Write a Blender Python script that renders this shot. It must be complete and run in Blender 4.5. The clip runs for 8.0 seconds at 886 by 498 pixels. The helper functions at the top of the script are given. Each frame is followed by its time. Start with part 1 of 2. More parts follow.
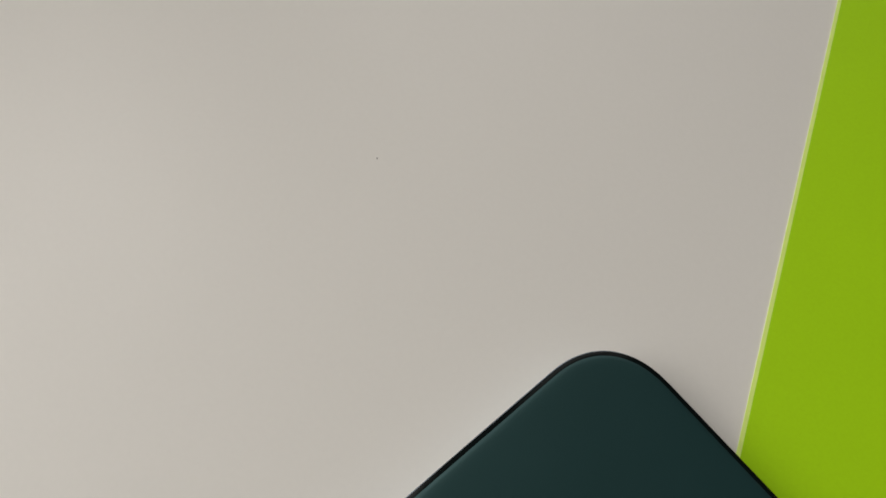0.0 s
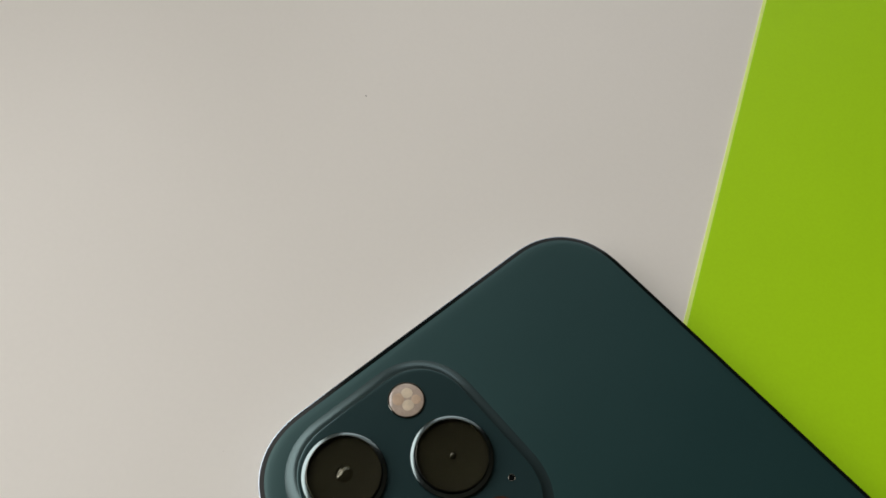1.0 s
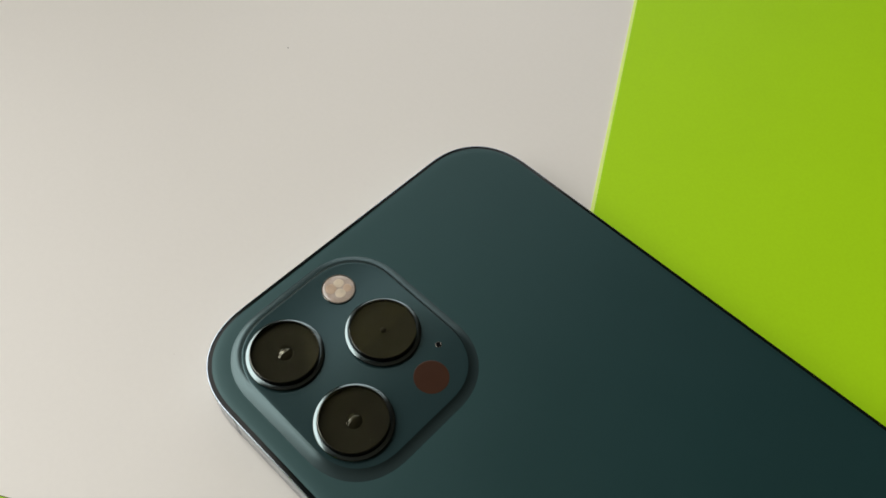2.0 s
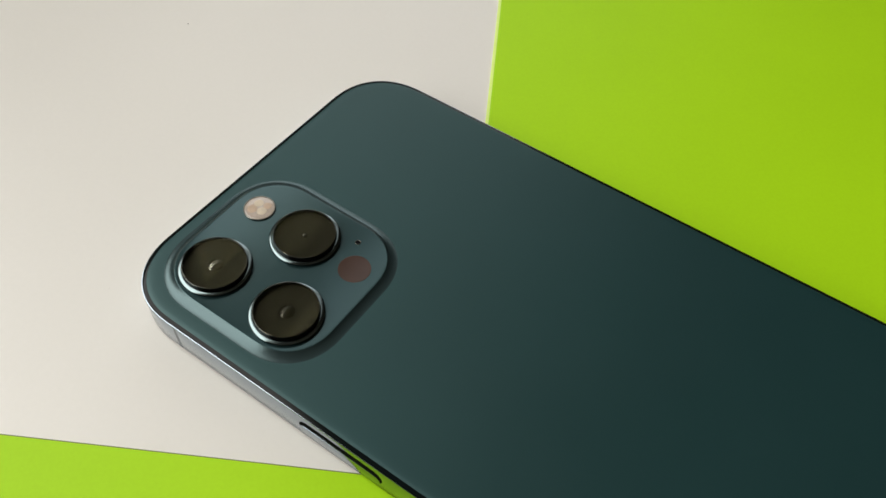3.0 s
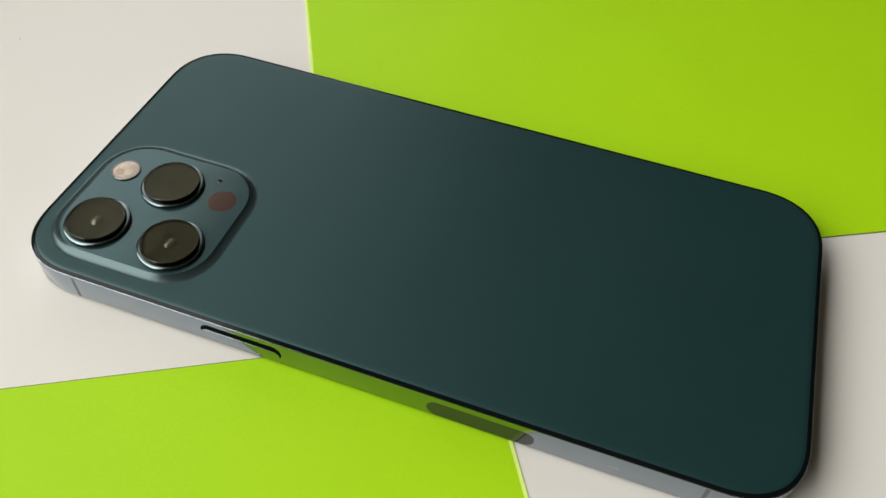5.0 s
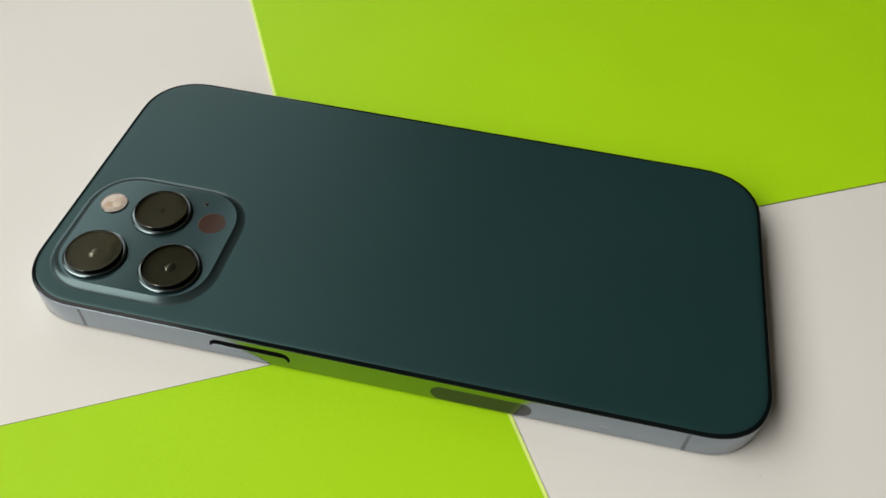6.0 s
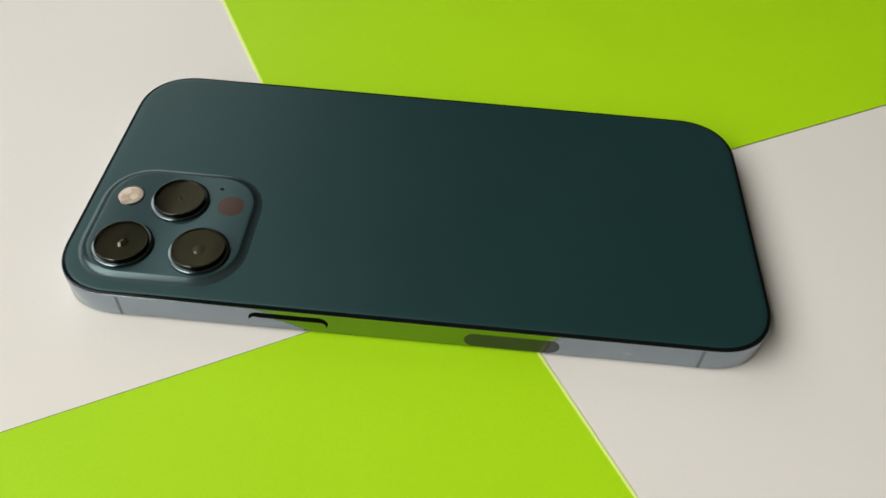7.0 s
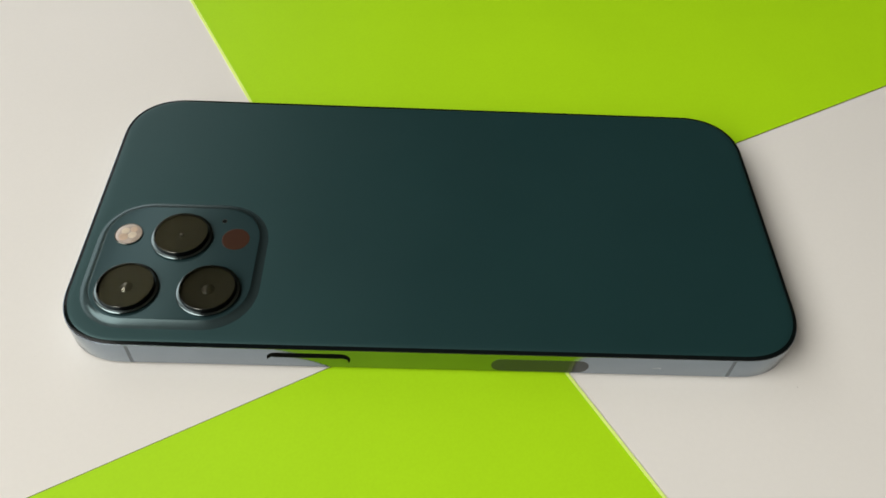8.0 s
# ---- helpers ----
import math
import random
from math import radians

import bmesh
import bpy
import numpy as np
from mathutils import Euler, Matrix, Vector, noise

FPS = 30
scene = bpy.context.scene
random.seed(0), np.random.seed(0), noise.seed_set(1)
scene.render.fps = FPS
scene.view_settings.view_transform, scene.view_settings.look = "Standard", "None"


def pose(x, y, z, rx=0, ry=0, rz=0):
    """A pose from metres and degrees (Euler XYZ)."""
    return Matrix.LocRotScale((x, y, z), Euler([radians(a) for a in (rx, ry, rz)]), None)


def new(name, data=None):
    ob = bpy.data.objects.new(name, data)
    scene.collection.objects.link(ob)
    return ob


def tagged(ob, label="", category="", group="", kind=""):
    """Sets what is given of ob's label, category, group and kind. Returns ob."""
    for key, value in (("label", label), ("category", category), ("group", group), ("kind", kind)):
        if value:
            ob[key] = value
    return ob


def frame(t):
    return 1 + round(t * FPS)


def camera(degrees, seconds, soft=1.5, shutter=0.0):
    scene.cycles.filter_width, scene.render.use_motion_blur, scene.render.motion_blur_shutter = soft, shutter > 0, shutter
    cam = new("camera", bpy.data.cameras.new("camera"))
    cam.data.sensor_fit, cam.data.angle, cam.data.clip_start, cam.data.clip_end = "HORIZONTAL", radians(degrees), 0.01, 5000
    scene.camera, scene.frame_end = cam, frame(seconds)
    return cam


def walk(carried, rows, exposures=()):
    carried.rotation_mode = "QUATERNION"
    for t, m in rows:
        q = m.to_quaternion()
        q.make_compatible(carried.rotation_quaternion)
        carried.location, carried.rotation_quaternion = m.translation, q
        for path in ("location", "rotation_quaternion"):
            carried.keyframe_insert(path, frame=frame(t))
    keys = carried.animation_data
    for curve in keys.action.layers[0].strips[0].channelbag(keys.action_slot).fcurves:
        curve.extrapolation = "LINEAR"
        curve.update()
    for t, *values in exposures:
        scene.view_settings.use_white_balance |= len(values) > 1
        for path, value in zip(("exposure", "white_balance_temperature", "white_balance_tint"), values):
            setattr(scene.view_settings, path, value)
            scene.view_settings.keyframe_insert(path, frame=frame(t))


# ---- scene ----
# A smartphone lying face down across two green sheets on a white desk beside a window.
MM = 0.001
SOFT = 1.6
EXPOSURES = [(0.0, -0.53, 6500, 12.3), (0.5, -0.51, 6500, 12.3), (1.0, -0.44, 6500, 12), (1.5, -0.35, 6500, 11.5), (2.2, -0.18, 6500, 10.5),
             (3.3, 0.0, 6500, 10), (4.0, 0.09, 6500, 10), (4.7, 0.06, 6500, 10), (5.8, 0.0, 6500, 10.5), (8.0, 0.03, 6500, 10.5)]
cam = camera(57.63, 8.0, soft=SOFT)
walk(cam, [
    (0.00, pose(0.00975, 0.01993, 0.13638, 23.997, -3.993, 49.566)),
    (0.20, pose(0.01870, 0.01680, 0.13600, 25.349, -3.598, 49.669)),
    (0.30, pose(0.02252, 0.01403, 0.13560, 26.316, -3.739, 49.787)),
    (0.50, pose(0.02871, 0.00699, 0.13471, 29.019, -4.764, 49.907)),
    (0.80, pose(0.03861, 0.00423, 0.13771, 29.081, -2.613, 49.896)),
    (1.00, pose(0.04524, -0.00325, 0.13797, 30.841, -3.391, 49.382)),
    (1.50, pose(0.05926, -0.01058, 0.14152, 32.651, -3.021, 47.376)),
    (1.80, pose(0.06723, -0.01528, 0.13787, 33.317, -2.968, 45.280)),
    (2.00, pose(0.07234, -0.01746, 0.13672, 33.834, -2.767, 43.640)),
    (2.20, pose(0.07982, -0.02038, 0.13476, 34.715, -2.520, 41.967)),
    (3.30, pose(0.09767, -0.04263, 0.13070, 38.051, -2.525, 32.064)),
    (3.50, pose(0.09982, -0.04283, 0.13074, 37.301, -2.523, 30.495)),
    (3.80, pose(0.10529, -0.05249, 0.12740, 38.266, -2.583, 27.960)),
    (4.00, pose(0.10893, -0.05745, 0.12802, 38.657, -2.469, 26.506)),
    (4.30, pose(0.11300, -0.06251, 0.12880, 39.184, -2.436, 24.467)),
    (4.50, pose(0.11622, -0.06537, 0.13358, 39.404, -2.350, 23.006)),
    (4.70, pose(0.11636, -0.06765, 0.13578, 39.773, -2.244, 21.574)),
    (5.80, pose(0.10943, -0.08319, 0.14477, 40.953, -2.443, 13.572)),
    (6.00, pose(0.10728, -0.08566, 0.14662, 41.131, -2.420, 12.009)),
    (6.30, pose(0.10235, -0.09450, 0.14716, 41.145, -2.694, 9.524)),
    (6.50, pose(0.09810, -0.09890, 0.14943, 40.968, -2.963, 7.900)),
    (6.80, pose(0.09473, -0.10302, 0.14736, 41.483, -2.583, 5.940)),
    (7.00, pose(0.08943, -0.10309, 0.14831, 41.486, -2.690, 4.600)),
    (7.20, pose(0.08542, -0.10273, 0.14833, 41.227, -2.583, 3.477)),
    (7.30, pose(0.08300, -0.10190, 0.14830, 40.894, -2.555, 2.945)),
    (7.50, pose(0.07857, -0.09905, 0.14830, 40.805, -2.576, 1.932)),
    (7.80, pose(0.07726, -0.09351, 0.15049, 40.260, -2.545, 0.700)),
    (8.00, pose(0.07597, -0.09155, 0.15083, 39.805, -2.522, 0.117)),
], exposures=EXPOSURES)

# ---------------- light ----------------
world = bpy.data.worlds.new("sky")
scene.world = world
world.use_nodes = True
wn = world.node_tree
sky = wn.nodes.new("ShaderNodeTexSky")
sky.sky_type = "NISHITA"
sky.sun_disc = False
sky.sun_elevation = radians(35)
sky.sun_rotation = radians(100)
bg = wn.nodes["Background"]
bg.inputs["Strength"].default_value = 0.12
wn.links.new(sky.outputs["Color"], bg.inputs["Color"])

ROOM_X0, ROOM_X1, ROOM_Y0, ROOM_Y1 = -0.4, 3.8, -3.5, 3.0
FLOOR_Z, CEIL_Z = -0.74, 2.42
# (from y, to y, from z, to z, watts per square metre): all unseen; the dimmer second opening and the still dimmer
# light above it are added, their strengths set to suit the reflections on the phone
WINDOWS = [(-1.25, 0.165, 0.22, 1.24, 17.6), (0.215, 1.60, 0.22, 0.78, 6.6), (0.215, 1.60, 0.83, 1.30, 4.7)]

# daylight entering through the window openings
for y0, y1, z0, z1, strength in WINDOWS:
    lamp = bpy.data.lights.new("window_daylight", "AREA")
    lamp.shape = "RECTANGLE"
    lamp.size, lamp.size_y = z1 - z0 - 0.1, y1 - y0 - 0.1
    lamp.energy = strength * lamp.size * lamp.size_y
    lamp.color = (1.0, 0.967, 0.90)
    lamp_ob = new("window_daylight", lamp)
    lamp_ob.matrix_world = pose(ROOM_X0 - 0.06, (y0 + y1) / 2, (z0 + z1) / 2, 0, -90, 0)


# ---------------- materials ----------------
def material(name, color, rough=0.5, metal=0.0, spec=0.5, coat=0.0, coat_rough=0.05,
             vary=0.0, scale=200.0, fine=0.0, fine_scale=4000.0, bump=0.0, bump_scale=6000.0, rough_vary=0.0):
    """Principled surface with colour variation at two scales and a fine relief."""
    m = bpy.data.materials.new(name)
    m.use_nodes = True
    nt = m.node_tree
    b = nt.nodes["Principled BSDF"]
    b.inputs["Base Color"].default_value = (*color, 1)
    b.inputs["Roughness"].default_value = rough
    b.inputs["Metallic"].default_value = metal
    b.inputs["Specular IOR Level"].default_value = spec
    b.inputs["Coat Weight"].default_value = coat
    b.inputs["Coat Roughness"].default_value = coat_rough
    tc = nt.nodes.new("ShaderNodeTexCoord")

    def noise_node(sc, detail):
        n = nt.nodes.new("ShaderNodeTexNoise")
        n.inputs["Scale"].default_value = sc
        n.inputs["Detail"].default_value = detail
        nt.links.new(tc.outputs["Object"], n.inputs["Vector"])
        return n

    if vary or fine:
        big, small = noise_node(scale, 3), noise_node(fine_scale, 2)
        last = None
        for n, amount in ((big, vary), (small, fine)):
            r = nt.nodes.new("ShaderNodeMapRange")
            r.inputs["From Min"].default_value, r.inputs["From Max"].default_value = 0.3, 0.7
            r.inputs["To Min"].default_value, r.inputs["To Max"].default_value = 1 - amount, 1 + amount
            nt.links.new(n.outputs["Fac"], r.inputs["Value"])
            if last is None:
                last = r.outputs["Result"]
            else:
                mul = nt.nodes.new("ShaderNodeMath")
                mul.operation = "MULTIPLY"
                nt.links.new(last, mul.inputs[0])
                nt.links.new(r.outputs["Result"], mul.inputs[1])
                last = mul.outputs[0]
        mix = nt.nodes.new("ShaderNodeVectorMath")
        mix.operation = "SCALE"
        mix.inputs[0].default_value = color
        nt.links.new(last, mix.inputs["Scale"])
        nt.links.new(mix.outputs[0], b.inputs["Base Color"])
    if rough_vary:
        rn = noise_node(scale * 1.7, 4)
        r = nt.nodes.new("ShaderNodeMapRange")
        r.inputs["From Min"].default_value, r.inputs["From Max"].default_value = 0.3, 0.7
        r.inputs["To Min"].default_value, r.inputs["To Max"].default_value = rough - rough_vary, rough + rough_vary
        nt.links.new(rn.outputs["Fac"], r.inputs["Value"])
        nt.links.new(r.outputs["Result"], b.inputs["Roughness"])
    if bump:
        bn = noise_node(bump_scale, 2)
        bp = nt.nodes.new("ShaderNodeBump")
        bp.inputs["Strength"].default_value = bump
        bp.inputs["Distance"].default_value = 0.0001
        nt.links.new(bn.outputs["Fac"], bp.inputs["Height"])
        nt.links.new(bp.outputs["Normal"], b.inputs["Normal"])
    return m


M_DESK = material("white_laminate", (0.795, 0.772, 0.716), rough=0.42, spec=0.4, vary=0.012, scale=9, fine=0.006, fine_scale=900, bump=0.015, bump_scale=2500, rough_vary=0.05)
M_SHEET = material("lime_green_card", (0.415, 0.74, 0.006), rough=0.55, spec=0.22, vary=0.02, scale=25, fine=0.015, fine_scale=1500, bump=0.06, bump_scale=3000)
# card edges: their glow and shade are put into these two colours
M_LIT_EDGE = material("lit_cut_edge", (0.78, 0.98, 0.24), rough=0.5, vary=0.03, scale=300)
M_SHADED_EDGE = material("shaded_cut_edge", (0.16, 0.17, 0.03), rough=0.6, vary=0.06, scale=300)
M_GLASS_BACK = material("frosted_teal_glass", (0.0138, 0.0545, 0.055), rough=0.45, metal=0.42, spec=0.6, vary=0.04, scale=30, fine=0.02, fine_scale=3000, rough_vary=0.02)
M_PLATEAU = material("polished_teal_glass", (0.035, 0.072, 0.076), rough=0.15, metal=0.5, spec=0.42, vary=0.03, scale=60)
M_SLOPE = material("half_polished_teal_glass", (0.050, 0.082, 0.085), rough=0.24, metal=0.6, spec=0.5, vary=0.03, scale=60)
M_STEEL = material("blue_polished_steel", (0.285, 0.335, 0.385), rough=0.15, metal=1.0, vary=0.03, scale=120, rough_vary=0.02)
M_RING = material("blue_grey_lens_ring", (0.15, 0.19, 0.195), rough=0.17, metal=1.0, vary=0.04, scale=300)
M_RIM = material("thin_metal_bevel", (0.16, 0.16, 0.14), rough=0.18, metal=1.0, vary=0.03, scale=300)
M_GASKET = material("black_lens_collar", (0.003, 0.0035, 0.0035), rough=0.25, spec=0.08, vary=0.1, scale=200)
M_SEAM = material("glossy_black_edge", (0.004, 0.006, 0.006), rough=0.1, spec=0.11, vary=0.1, scale=200)
M_GAP_SHADE = material("matt_black_gap_shade", (0.004, 0.004, 0.004), rough=0.8, spec=0.02, vary=0.1, scale=200)
M_ELEMENT = material("dark_coated_lens", (0.0095, 0.0090, 0.0050), rough=0.1, spec=0.95, vary=0.05, scale=400)
M_ELEMENT_DIM = material("dark_anti_glare_lens", (0.0095, 0.0090, 0.0050), rough=0.16, spec=0.3, vary=0.05, scale=400)
M_WINDOW_POLY = material("dark_grey_polymer", (0.034, 0.038, 0.042), rough=0.14, spec=0.7, metal=0.3, vary=0.04, scale=200)
M_ANTENNA = material("grey_antenna_band", (0.14, 0.16, 0.18), rough=0.3, metal=0.6, spec=0.5, vary=0.05, scale=300)
M_FLASH = material("peach_flash_diffuser", (0.43, 0.35, 0.285), rough=0.25, coat=1.0, coat_rough=0.08, vary=0.12, scale=700, fine=0.05, fine_scale=2500)
M_LED = material("yellow_emitter_pad", (0.60, 0.51, 0.38), rough=0.4, vary=0.1, scale=900)
M_LED_WARM = material("orange_emitter_pad", (0.50, 0.37, 0.26), rough=0.4, vary=0.12, scale=900)
M_LIDAR = material("brown_sensor_window", (0.047, 0.022, 0.0135), rough=0.12, spec=0.35, vary=0.06, scale=300)
M_SCREEN = material("black_screen_glass", (0.006, 0.006, 0.007), rough=0.06, vary=0.03, scale=100)
M_DUST = material("grey_dust", (0.30, 0.27, 0.24), rough=0.9, vary=0.2, scale=4000)
M_MARK = material("pale_engraving", (0.55, 0.58, 0.6), rough=0.4, metal=0.6, vary=0.1, scale=4000)
M_WALL = material("taupe_wall_paint", (0.17, 0.135, 0.085), rough=0.8, vary=0.03, scale=2, fine=0.02, fine_scale=60, bump=0.1, bump_scale=300)
M_CEIL = material("grey_ceiling_paint", (0.33, 0.295, 0.235), rough=0.85, vary=0.02, scale=2, fine=0.01, fine_scale=60)
M_FLOOR = material("light_wood_floor", (0.15, 0.11, 0.075), rough=0.5, vary=0.12, scale=4, fine=0.05, fine_scale=80)
M_FRAME = material("white_window_paint", (0.78, 0.77, 0.74), rough=0.4, vary=0.02, scale=10)
M_LEG = material("desk_leg_grey", (0.5, 0.5, 0.5), rough=0.4, vary=0.03, scale=20)

M_COVER = material("coated_clear_glass", (0.9, 0.9, 0.8), rough=0.03)
M_COVER.node_tree.nodes["Principled BSDF"].inputs["Specular Tint"].default_value = (1.0, 0.92, 0.42, 1)
M_COVER.node_tree.nodes["Principled BSDF"].inputs["Transmission Weight"].default_value = 1.0
M_COVER.node_tree.nodes["Principled BSDF"].inputs["IOR"].default_value = 1.13
M_MASK = material("black_lens_mask", (0.0095, 0.0090, 0.0050), rough=0.5, spec=0.05, vary=0.05, scale=300)


# ---------------- mesh helpers ----------------
def link(name, bm, mat, smooth=30):
    me = bpy.data.meshes.new(name)
    bmesh.ops.recalc_face_normals(bm, faces=bm.faces)
    bm.to_mesh(me)
    bm.free()
    me.materials.append(mat)
    if smooth:
        for p in me.polygons:
            p.use_smooth = True
        me.set_sharp_from_angle(angle=radians(smooth))
    return new(name, me)


def part(name, bm, mat, parent, label="", smooth=30):
    """One mesh object under a thing or a part."""
    ob = link(name, bm, mat, smooth)
    ob.parent = parent
    if label:
        tagged(ob, label)
    return ob


def loft(rings, cap_start=True, cap_end=True, bm=None):
    """Closed rings of 3D points (millimetres) joined one to the next."""
    bm = bm or bmesh.new()
    made = [[bm.verts.new(Vector(p) * MM) for p in ring] for ring in rings]
    n = len(rings[0])
    for a, b in zip(made, made[1:]):
        for i in range(n):
            bm.faces.new((a[i], a[(i + 1) % n], b[(i + 1) % n], b[i]))
    if cap_start:
        bm.faces.new(made[0][::-1])
    if cap_end:
        bm.faces.new(made[-1])
    return bm


def rounded(x0, x1, y0, y1, a, n=2.3, seg=20):
    """Outline of a rectangle with continuous-curvature corners."""
    pts = []
    for cx, cy, start in ((x1 - a, y1 - a, 0), (x0 + a, y1 - a, 90), (x0 + a, y0 + a, 180), (x1 - a, y0 + a, 270)):
        for i in range(seg + 1):
            th = radians(start + 90 * i / seg)
            c, s = math.cos(th), math.sin(th)
            pts.append((cx + a * math.copysign(abs(c) ** (2 / n), c), cy + a * math.copysign(abs(s) ** (2 / n), s)))
    return pts


def at_z(pts, z):
    return [(x, y, z) for x, y in pts]


def circle(cx, cy, r, z, n=64):
    return [(cx + r * math.cos(2 * math.pi * i / n), cy + r * math.sin(2 * math.pi * i / n), z) for i in range(n)]


def turned(cx, cy, profile, cap_start=True, cap_end=True, n=64):
    """A solid of revolution from (radius, height) pairs."""
    return loft([circle(cx, cy, r, z, n) for r, z in profile], cap_start, cap_end)


def box(x0, x1, y0, y1, z0, z1, bevel=0.0):
    """A box in millimetres with softened edges."""
    bm = bmesh.new()
    bmesh.ops.create_cube(bm, size=1)
    for v in bm.verts:
        v.co = Vector((x0 if v.co.x < 0 else x1, y0 if v.co.y < 0 else y1, z0 if v.co.z < 0 else z1)) * MM
    if bevel:
        bmesh.ops.bevel(bm, geom=bm.edges[:], offset=bevel * MM, segments=2, affect="EDGES", profile=0.6)
    return bm


def side_pill(x0, x1, z0, z1, y_in, y_out, round_edge=0.0, seg=16):
    """A pill that stands out of the front side towards -y."""
    r = (z1 - z0) / 2
    zc = (z0 + z1) / 2

    def outline(inset, y):
        rr, pts = r - inset, []
        for cx, start in ((x1 - r, -90), (x0 + r, 90)):
            for i in range(seg + 1):
                th = radians(start + 180 * i / seg)
                pts.append((cx + rr * math.cos(th), y, zc + rr * math.sin(th)))
        return pts

    rings = [outline(0, y_in)]
    if round_edge:
        for k in range(5):
            th = radians(90 * k / 4)
            rings.append(outline(round_edge * (1 - math.cos(th)), y_out + round_edge * (1 - math.sin(th))))
    else:
        rings.append(outline(0, y_out))
    return loft(rings)


def metres_box(x0, x1, y0, y1, z0, z1, bevel=0.0):
    return box(*(v * 1000 for v in (x0, x1, y0, y1, z0, z1)), bevel * 1000)


# ---------------- the room that closes the place ----------------
T = 0.12
tagged(link("floor", metres_box(ROOM_X0 - T, ROOM_X1 + T, ROOM_Y0 - T, ROOM_Y1 + T, FLOOR_Z - 0.1, FLOOR_Z), M_FLOOR, 0), "plain light wood floor below the white desk", "floor", kind="structure")
tagged(link("ceiling", metres_box(ROOM_X0 - T, ROOM_X1 + T, ROOM_Y0 - T, ROOM_Y1 + T, CEIL_Z, CEIL_Z + 0.1), M_CEIL, 0), "plain beige-grey painted ceiling above the desk", "ceiling", kind="structure")
tagged(link("wall_east", metres_box(ROOM_X1, ROOM_X1 + T, ROOM_Y0, ROOM_Y1, FLOOR_Z, CEIL_Z), M_WALL, 0), "plain matt taupe painted room wall", "wall", kind="structure")
tagged(link("wall_north", metres_box(ROOM_X0 - T, ROOM_X1 + T, ROOM_Y1, ROOM_Y1 + T, FLOOR_Z, CEIL_Z), M_WALL, 0), "plain matt taupe painted room wall", "wall", kind="structure")
tagged(link("wall_south", metres_box(ROOM_X0 - T, ROOM_X1 + T, ROOM_Y0 - T, ROOM_Y0, FLOOR_Z, CEIL_Z), M_WALL, 0), "plain matt taupe painted room wall", "wall", kind="structure")


def window_wall():
    bm = bmesh.new()
    columns = {}
    for y0, y1, z0, z1, _ in WINDOWS:
        columns.setdefault((y0, y1), []).append((z0, z1))
    strips, y_last = [], ROOM_Y0
    for (y0, y1), openings in columns.items():
        strips.append((y_last, y0, FLOOR_Z, CEIL_Z))
        z_last = FLOOR_Z
        for z0, z1 in openings:
            strips.append((y0, y1, z_last, z0))
            z_last = z1
        strips.append((y0, y1, z_last, CEIL_Z))
        y_last = y1
    strips.append((y_last, ROOM_Y1, FLOOR_Z, CEIL_Z))
    for y0, y1, z0, z1 in strips:
        b = metres_box(ROOM_X0 - T, ROOM_X0, y0, y1, z0, z1)
        me = bpy.data.meshes.new("piece")
        b.to_mesh(me)
        b.free()
        bm.from_mesh(me)
        bpy.data.meshes.remove(me)
    return bm


tagged(link("wall_west", window_wall(), M_WALL, 0), "matt taupe painted wall with three window openings", "wall", kind="structure")
for number, (w0, w1, low, high, _) in enumerate(WINDOWS, 1):
    window = new("window_%d" % number)
    window.location = (ROOM_X0, 0, 0)
    tagged(window, "unseen white painted window letting daylight onto desk", "window", kind="structure")
    for y0, y1, z0, z1 in ((w0, w0 + 0.05, low, high), (w1 - 0.05, w1, low, high),
                           (w0 + 0.05, w1 - 0.05, low, low + 0.05), (w0 + 0.05, w1 - 0.05, high - 0.05, high)):
        part("window_frame", metres_box(-0.055, -0.005, y0, y1, z0, z1, 0.004), M_FRAME, window)


# ---------------- desk ----------------
def build_desk():
    desk = new("desk")
    desk.location = (0.36, 0.05, FLOOR_Z)
    tagged(desk, "white laminate desk with a smooth satin top", "desk")
    h = -FLOOR_Z
    part("tabletop", metres_box(-0.75, 0.75, -0.42, 0.42, h - 0.028, h, 0.0015), M_DESK, desk, "smooth white laminate desktop", 0)
    for sx in (-0.69, 0.69):
        for sy in (-0.36, 0.36):
            part("leg", metres_box(sx - 0.025, sx + 0.025, sy - 0.025, sy + 0.025, 0, h - 0.028, 0.003), M_LEG, desk)
    return desk


build_desk()


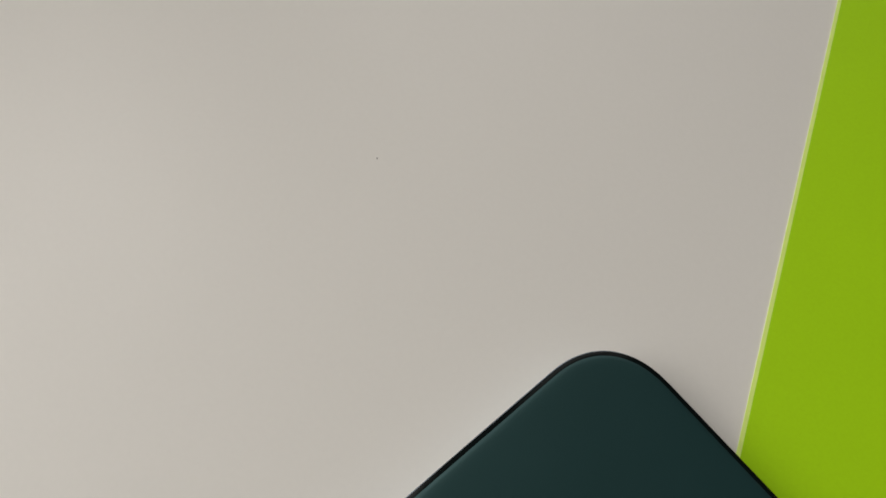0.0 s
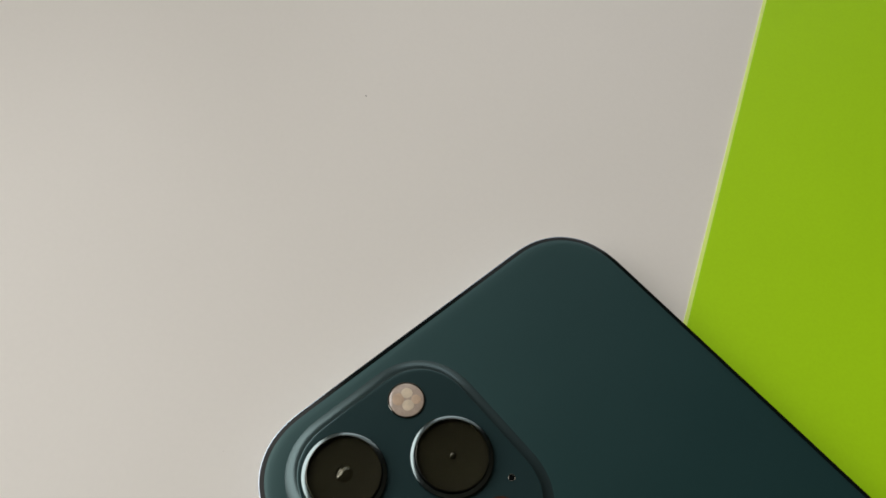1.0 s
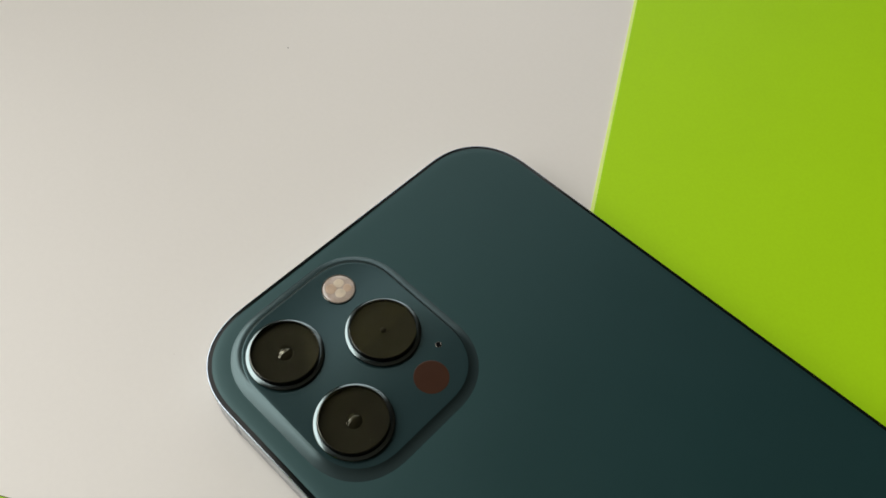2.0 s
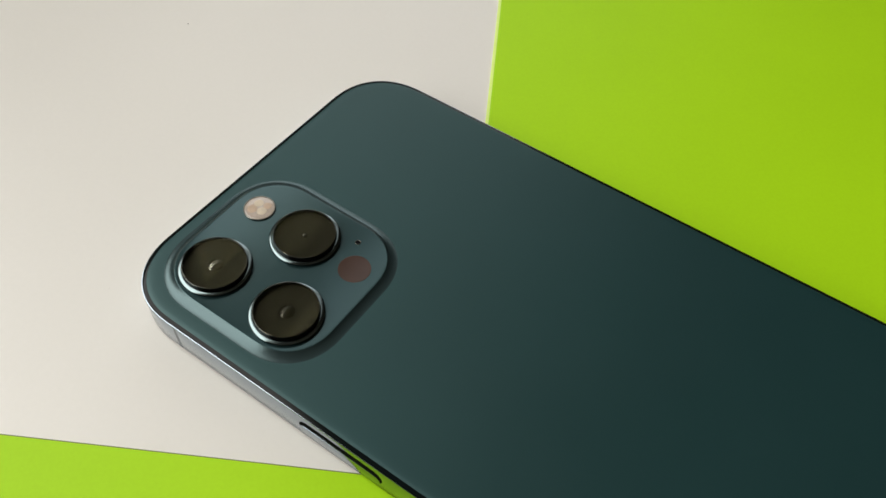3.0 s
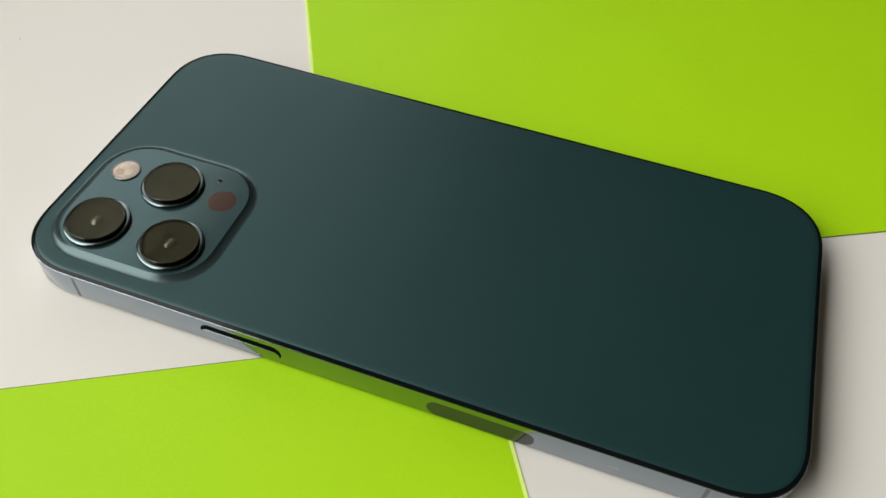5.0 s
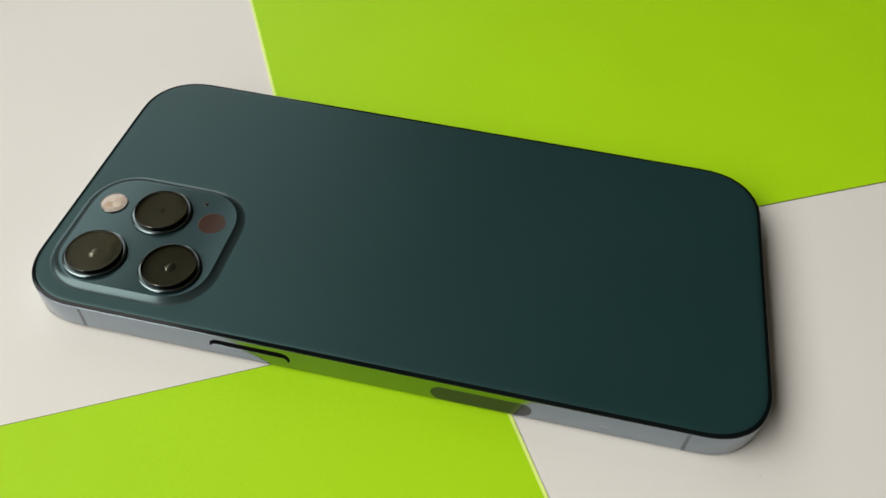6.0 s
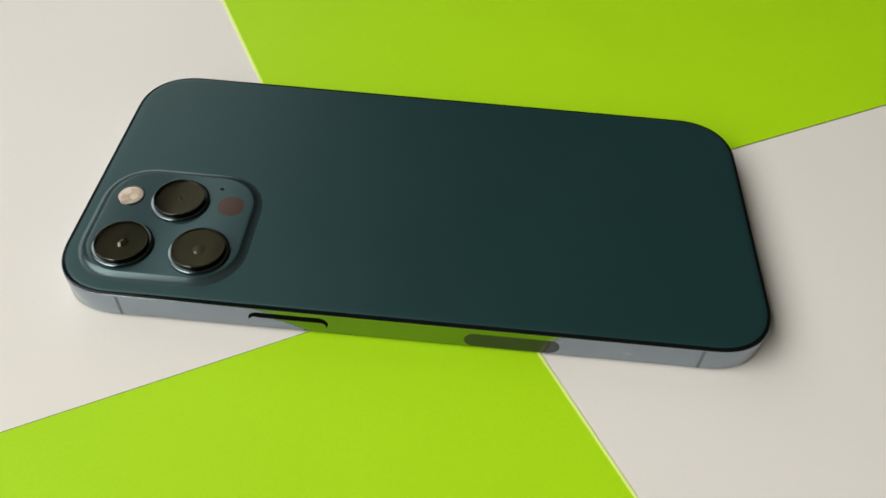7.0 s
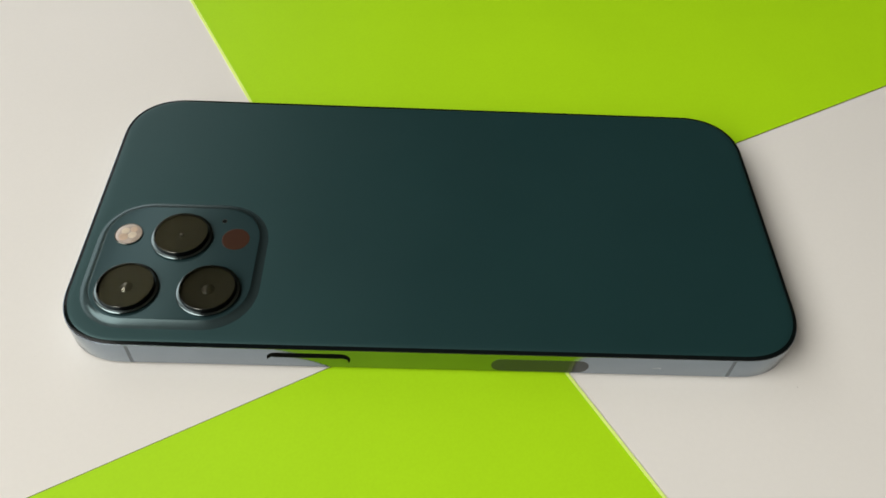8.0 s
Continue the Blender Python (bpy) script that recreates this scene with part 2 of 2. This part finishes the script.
# ---------------- green sheets ----------------
def build_sheet(corner, along, long_side, short_side, skew):
    """A card whose corner is under the phone. Local x runs along the edge painted olive for shade, local y along the
    edge painted pale for glow, which leans by skew (x per y) because the card is not cut quite square."""
    sheet = new("green_sheet")
    sheet.matrix_world = pose(corner[0] * MM, corner[1] * MM, 0, 0, 0, along)
    th, e, lip, start = 0.2, 0.75, 0.2, -0.35

    def skewed(bm):
        for v in bm.verts:
            v.co.x += skew * v.co.y
        return bm

    part("card", skewed(box(start + e, long_side - e, lip, short_side - lip, 0.02, th)), M_SHEET, sheet, "smooth lime green card face", 0)
    # end edges, with the glow of the light painted in pale
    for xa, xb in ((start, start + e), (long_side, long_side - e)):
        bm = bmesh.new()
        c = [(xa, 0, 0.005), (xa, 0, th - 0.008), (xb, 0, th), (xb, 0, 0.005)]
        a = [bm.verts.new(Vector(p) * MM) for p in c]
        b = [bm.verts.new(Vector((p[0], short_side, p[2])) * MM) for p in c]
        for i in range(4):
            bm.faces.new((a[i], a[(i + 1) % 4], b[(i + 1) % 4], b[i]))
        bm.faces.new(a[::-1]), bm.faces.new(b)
        part("cut_edge", skewed(bm), M_LIT_EDGE, sheet, "cut edge with its bright glow painted pale", 0)
    # side edges, with their shade painted in olive
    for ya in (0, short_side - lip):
        part("cut_edge", skewed(box(start + e, long_side - e, ya, ya + lip, 0.02, th - 0.01)), M_SHADED_EDGE, sheet, "thin cut edge with its shade painted olive", 0)
    return sheet


upper = build_sheet((62.9, 21.6), 28.1, 297, 210, -0.007)
tagged(upper, "lime green card sheet flat on the desk under the phone", "sheet", "green sheets")
lower = build_sheet((96.5, 21.5), 209.1, 297, 210, -0.033)
tagged(lower, "lime green card sheet flat on the desk under the phone", "sheet", "green sheets")


# ---------------- smartphone ----------------
LENGTH, FRONT, BACK, CORNER = 160.8, -0.2, 77.9, 14.5
LIFT = 0.21


def outline(inset):
    return rounded(inset, LENGTH - inset, FRONT + inset, BACK - inset, CORNER - inset)


def build_lens(phone, cx, cy, eye, curve, depth, eye_mat):
    """One camera lens: undercut metal ring, black collar, clear cover glass over a black mask and a domed element.
    eye and curve: radius of the element and of its curvature; depth: how far its top lies under the cover."""
    base, top = 8.0, 9.85
    ring = part("camera_lens", turned(cx, cy, [
        (6.30, base - 0.05), (6.30, base + 0.30), (6.40, base + 0.36), (6.76, base + 0.40), (6.85, base + 0.45), (6.87, base + 0.55), (6.86, base + 0.66),
        (6.81, base + 0.73), (6.72, base + 0.78), (6.2, base + 0.86), (6.1, base + 0.86), (6.02, base + 0.78), (6.0, base + 0.5)], True, True), M_RING, phone, "protruding camera lens in a blue-grey metal ring")
    part("lens_wall", turned(cx, cy, [(6.0, top - 1.4), (6.0, top - 0.12), (5.95, top - 0.05), (5.88, top - 0.05), (5.86, top - 0.5)], False, False),
         M_GASKET, ring, "black lens collar")
    part("bevel", turned(cx, cy, [(5.99, top - 0.10), (5.99, top - 0.07), (5.95, top - 0.025), (5.91, top - 0.02), (5.90, top - 0.10)], False, False),
         M_RIM, ring, "thin metal bevel round the glass")
    # black barrel and mask under the cover glass
    part("lens_mask", turned(cx, cy, [(5.87, top - 0.22), (5.87, top - 0.9), (5.6, top - 0.95), (0.4, top - 0.95)], False, True),
         M_MASK, ring, "black mask behind the cover glass")
    cover = part("cover_glass", turned(cx, cy, [(5.88, top - 0.22), (5.89, top - 0.20), (5.89, top - 0.04), (5.85, top), (5.7, top)], True, True),
                 M_COVER, ring, "flat coated cover glass")
    cover.visible_shadow = False
    edge = math.asin(min(1.0, eye / curve))
    cap = [(curve * math.sin(edge * k / 10), top - depth - curve * (1 - math.cos(edge * k / 10))) for k in (10, 9, 8, 7, 6, 5, 4, 3, 2, 1, 0.2)]
    part("inner_lens", turned(cx, cy, [(eye, top - 1.0)] + cap, True, True, 48), eye_mat, ring, "dark coated curved glass element", 60)
    return ring


def build_phone():
    phone = new("smartphone")
    phone.location = (0, 0, LIFT * MM)
    tagged(phone, "dark teal smartphone lying face down across the green sheets", "smartphone")

    part("front_glass", loft([at_z(outline(0.9), 0), at_z(outline(0.55), 0.12), at_z(outline(0.5), 0.32)]), M_SCREEN, phone, "black front glass facing the desk")
    # metal band with softened upper and lower edge
    prof = [(0.55, 0.25), (0.2, 0.27), (0.05, 0.36), (0.0, 0.5)]
    prof += [(0.0, 6.78), (0.015, 6.85), (0.06, 6.90), (0.13, 6.92), (0.30, 6.92)]
    part("frame", loft([at_z(outline(i), z) for i, z in prof]), M_STEEL, phone, "polished blue steel side band")
    part("seam", loft([at_z(outline(i), z) for i, z in [(0.15, 6.80), (0.16, 6.94), (0.30, 7.0), (0.6, 7.09), (0.9, 7.16), (1.3, 7.24), (1.5, 7.2)]], False, False),
         M_SEAM, phone, "glossy black rim round the back glass")
    rings = [at_z(outline(i), z) for i, z in [(0.85, 7.0), (0.85, 7.13), (1.1, 7.24), (1.6, 7.315), (2.2, 7.345), (3.2, 7.36), (3.6, 7.36), (4.2, 7.36)]]
    part("back_glass", loft(rings, False, True), M_GLASS_BACK, phone, "frosted dark teal back glass", 60)

    # raised camera area: a hollow slope that steepens up to the crisp edge of the polished top
    rings = []
    for k in range(19):
        u = k / 18
        pts = rounded(2.5 + 2.6 * u, 42.3 - 2.5 * u, 3.1 + 2.6 * u, 40.1 - 2.5 * u, 12.6 - 2.8 * u, 2.2)
        rings.append(at_z(pts, 7.345 + 0.755 * u ** 2.7))
    part("plateau_slope", loft(rings, False, False), M_SLOPE, phone, "softly hollowed teal glass slope", 60)
    rings = [at_z(rounded(5.1 + i, 39.8 - i, 5.7 + i, 37.6 - i, 9.8 - i, 2.2), z) for i, z in ((0.0, 8.0), (0.0, 8.095), (0.05, 8.115), (0.13, 8.12), (0.6, 8.12))]
    part("camera_plateau", loft(rings, False, True), M_PLATEAU, phone, "glossy raised camera plateau in teal glass", 60)

    for cx, cy, eye, curve, depth, mat in ((22.25, 28.5, 0.5, 0.6, 0.4, M_ELEMENT), (13.45, 13.35, 1.55, 2.1, 0.4, M_ELEMENT), (31.0, 13.35, 1.6, 2.2, 0.4, M_ELEMENT_DIM)):
        build_lens(phone, cx, cy, eye, curve, depth, mat)

    zp = 8.12
    flash = part("flash", turned(10.05, 28.9, [(3.05, zp - 0.05), (3.05, zp + 0.10), (3.15, zp + 0.16), (3.15, zp + 0.26), (3.08, zp + 0.31), (2.95, zp + 0.31), (2.9, zp + 0.2)], False, False), M_RIM, phone, "round flash with a thin silver rim")
    dome = [(2.92 * math.cos(radians(a)), zp + 0.2 + 0.14 * math.sin(radians(a))) for a in (0, 15, 35, 55, 75, 88)]
    part("diffuser", turned(10.05, 28.9, dome, True, True, 48), M_FLASH, flash, "peach-white flash diffuser")
    for dx, dy, r, mat in ((-0.8, 0.75, 1.05, M_LED), (0.85, -0.35, 1.1, M_LED), (-0.85, -0.95, 1.15, M_LED_WARM), (0.95, 1.25, 0.9, M_LED_WARM)):
        part("led", turned(10.05 + dx, 28.9 + dy, [(r, zp + 0.2), (r * 0.95, zp + 0.315), (r * 0.75, zp + 0.345), (r * 0.4, zp + 0.352)], True, True, 20), mat, flash,
             "pale yellow emitter pad" if mat is M_LED else "warm orange emitter pad")
    part("sensor_window", turned(34.4, 28.4, [(3.15, zp - 0.05), (3.15, zp + 0.012), (3.08, zp + 0.02), (3.0, zp + 0.02), (2.8, zp + 0.02)], True, True), M_LIDAR, phone, "flush dark brown round sensor window")
    mic = part("microphone_hole", turned(30.95, 33.8, [(0.46, zp - 0.02), (0.46, zp + 0.02), (0.36, zp + 0.025), (0.34, zp + 0.005)], False, True, 24), M_GASKET, phone, "tiny black microphone hole")
    part("rim", turned(30.95, 33.8, [(0.60, zp), (0.58, zp + 0.04), (0.53, zp + 0.05), (0.48, zp + 0.04), (0.46, zp)], False, False, 24), M_RIM, mic, "polished thin metal rim", 60)

    # near side: button, antenna window and bands
    # no hollow: the gap and the dark above the button are a black pill
    part("button_gap_shade", side_pill(44.95, 62.6, 1.75 - LIFT, 5.8 - LIFT, 0.2, FRONT - 0.012), M_GAP_SHADE, phone, "flat black pill for the dark gap round the side button")
    part("side_button", side_pill(45.05, 62.15, 1.7 - LIFT, 4.25 - LIFT, 0.2, FRONT - 0.14, 0.05), M_STEEL, phone, "long steel side button")
    part("antenna_window", side_pill(92.6, 113.6, 0.9 - LIFT, 5.4 - LIFT, 0.2, FRONT - 0.015), M_WINDOW_POLY, phone, "dark grey pill-shaped antenna window")
    for x in (16.1, 144.4):
        part("antenna_band", box(x - 0.38, x + 0.38, FRONT - 0.012, 0.5, 0.40, 6.62), M_ANTENNA, phone, "", 0)
    # faint engraved marks, too small to read
    for x0, x1, z0, z1 in ((127.4, 127.9, 3.1, 3.25), (128.15, 128.3, 2.9, 3.5), (128.6, 129.3, 2.95, 3.1), (128.6, 129.1, 3.3, 3.42)):
        part("engraved_mark", box(x0, x1, FRONT - 0.008, 0.3, z0, z1), M_MARK, phone, "", 0)
    return phone


build_phone()


# ---------------- dust ----------------
def build_speck(name, x, y, z, r, mat, seed):
    rng = random.Random(seed)
    bm = bmesh.new()
    bmesh.ops.create_icosphere(bm, subdivisions=1, radius=r * MM)
    for v in bm.verts:
        v.co *= rng.uniform(0.6, 1.25)
        v.co.z *= 0.55
    ob = link(name, bm, mat, 0)
    ob.location = (x * MM, y * MM, z * MM + r * 0.4 * MM)
    return ob


for i, (x, y, r) in enumerate(((-5.0, 1.0, 0.06), (159.9, -2.0, 0.10), (-53.1, 69.1, 0.21))):
    tagged(build_speck("dust_speck", x, y, 0, r, M_DUST, i), "tiny grey dust speck on the white desktop", "dust", "dust specks")
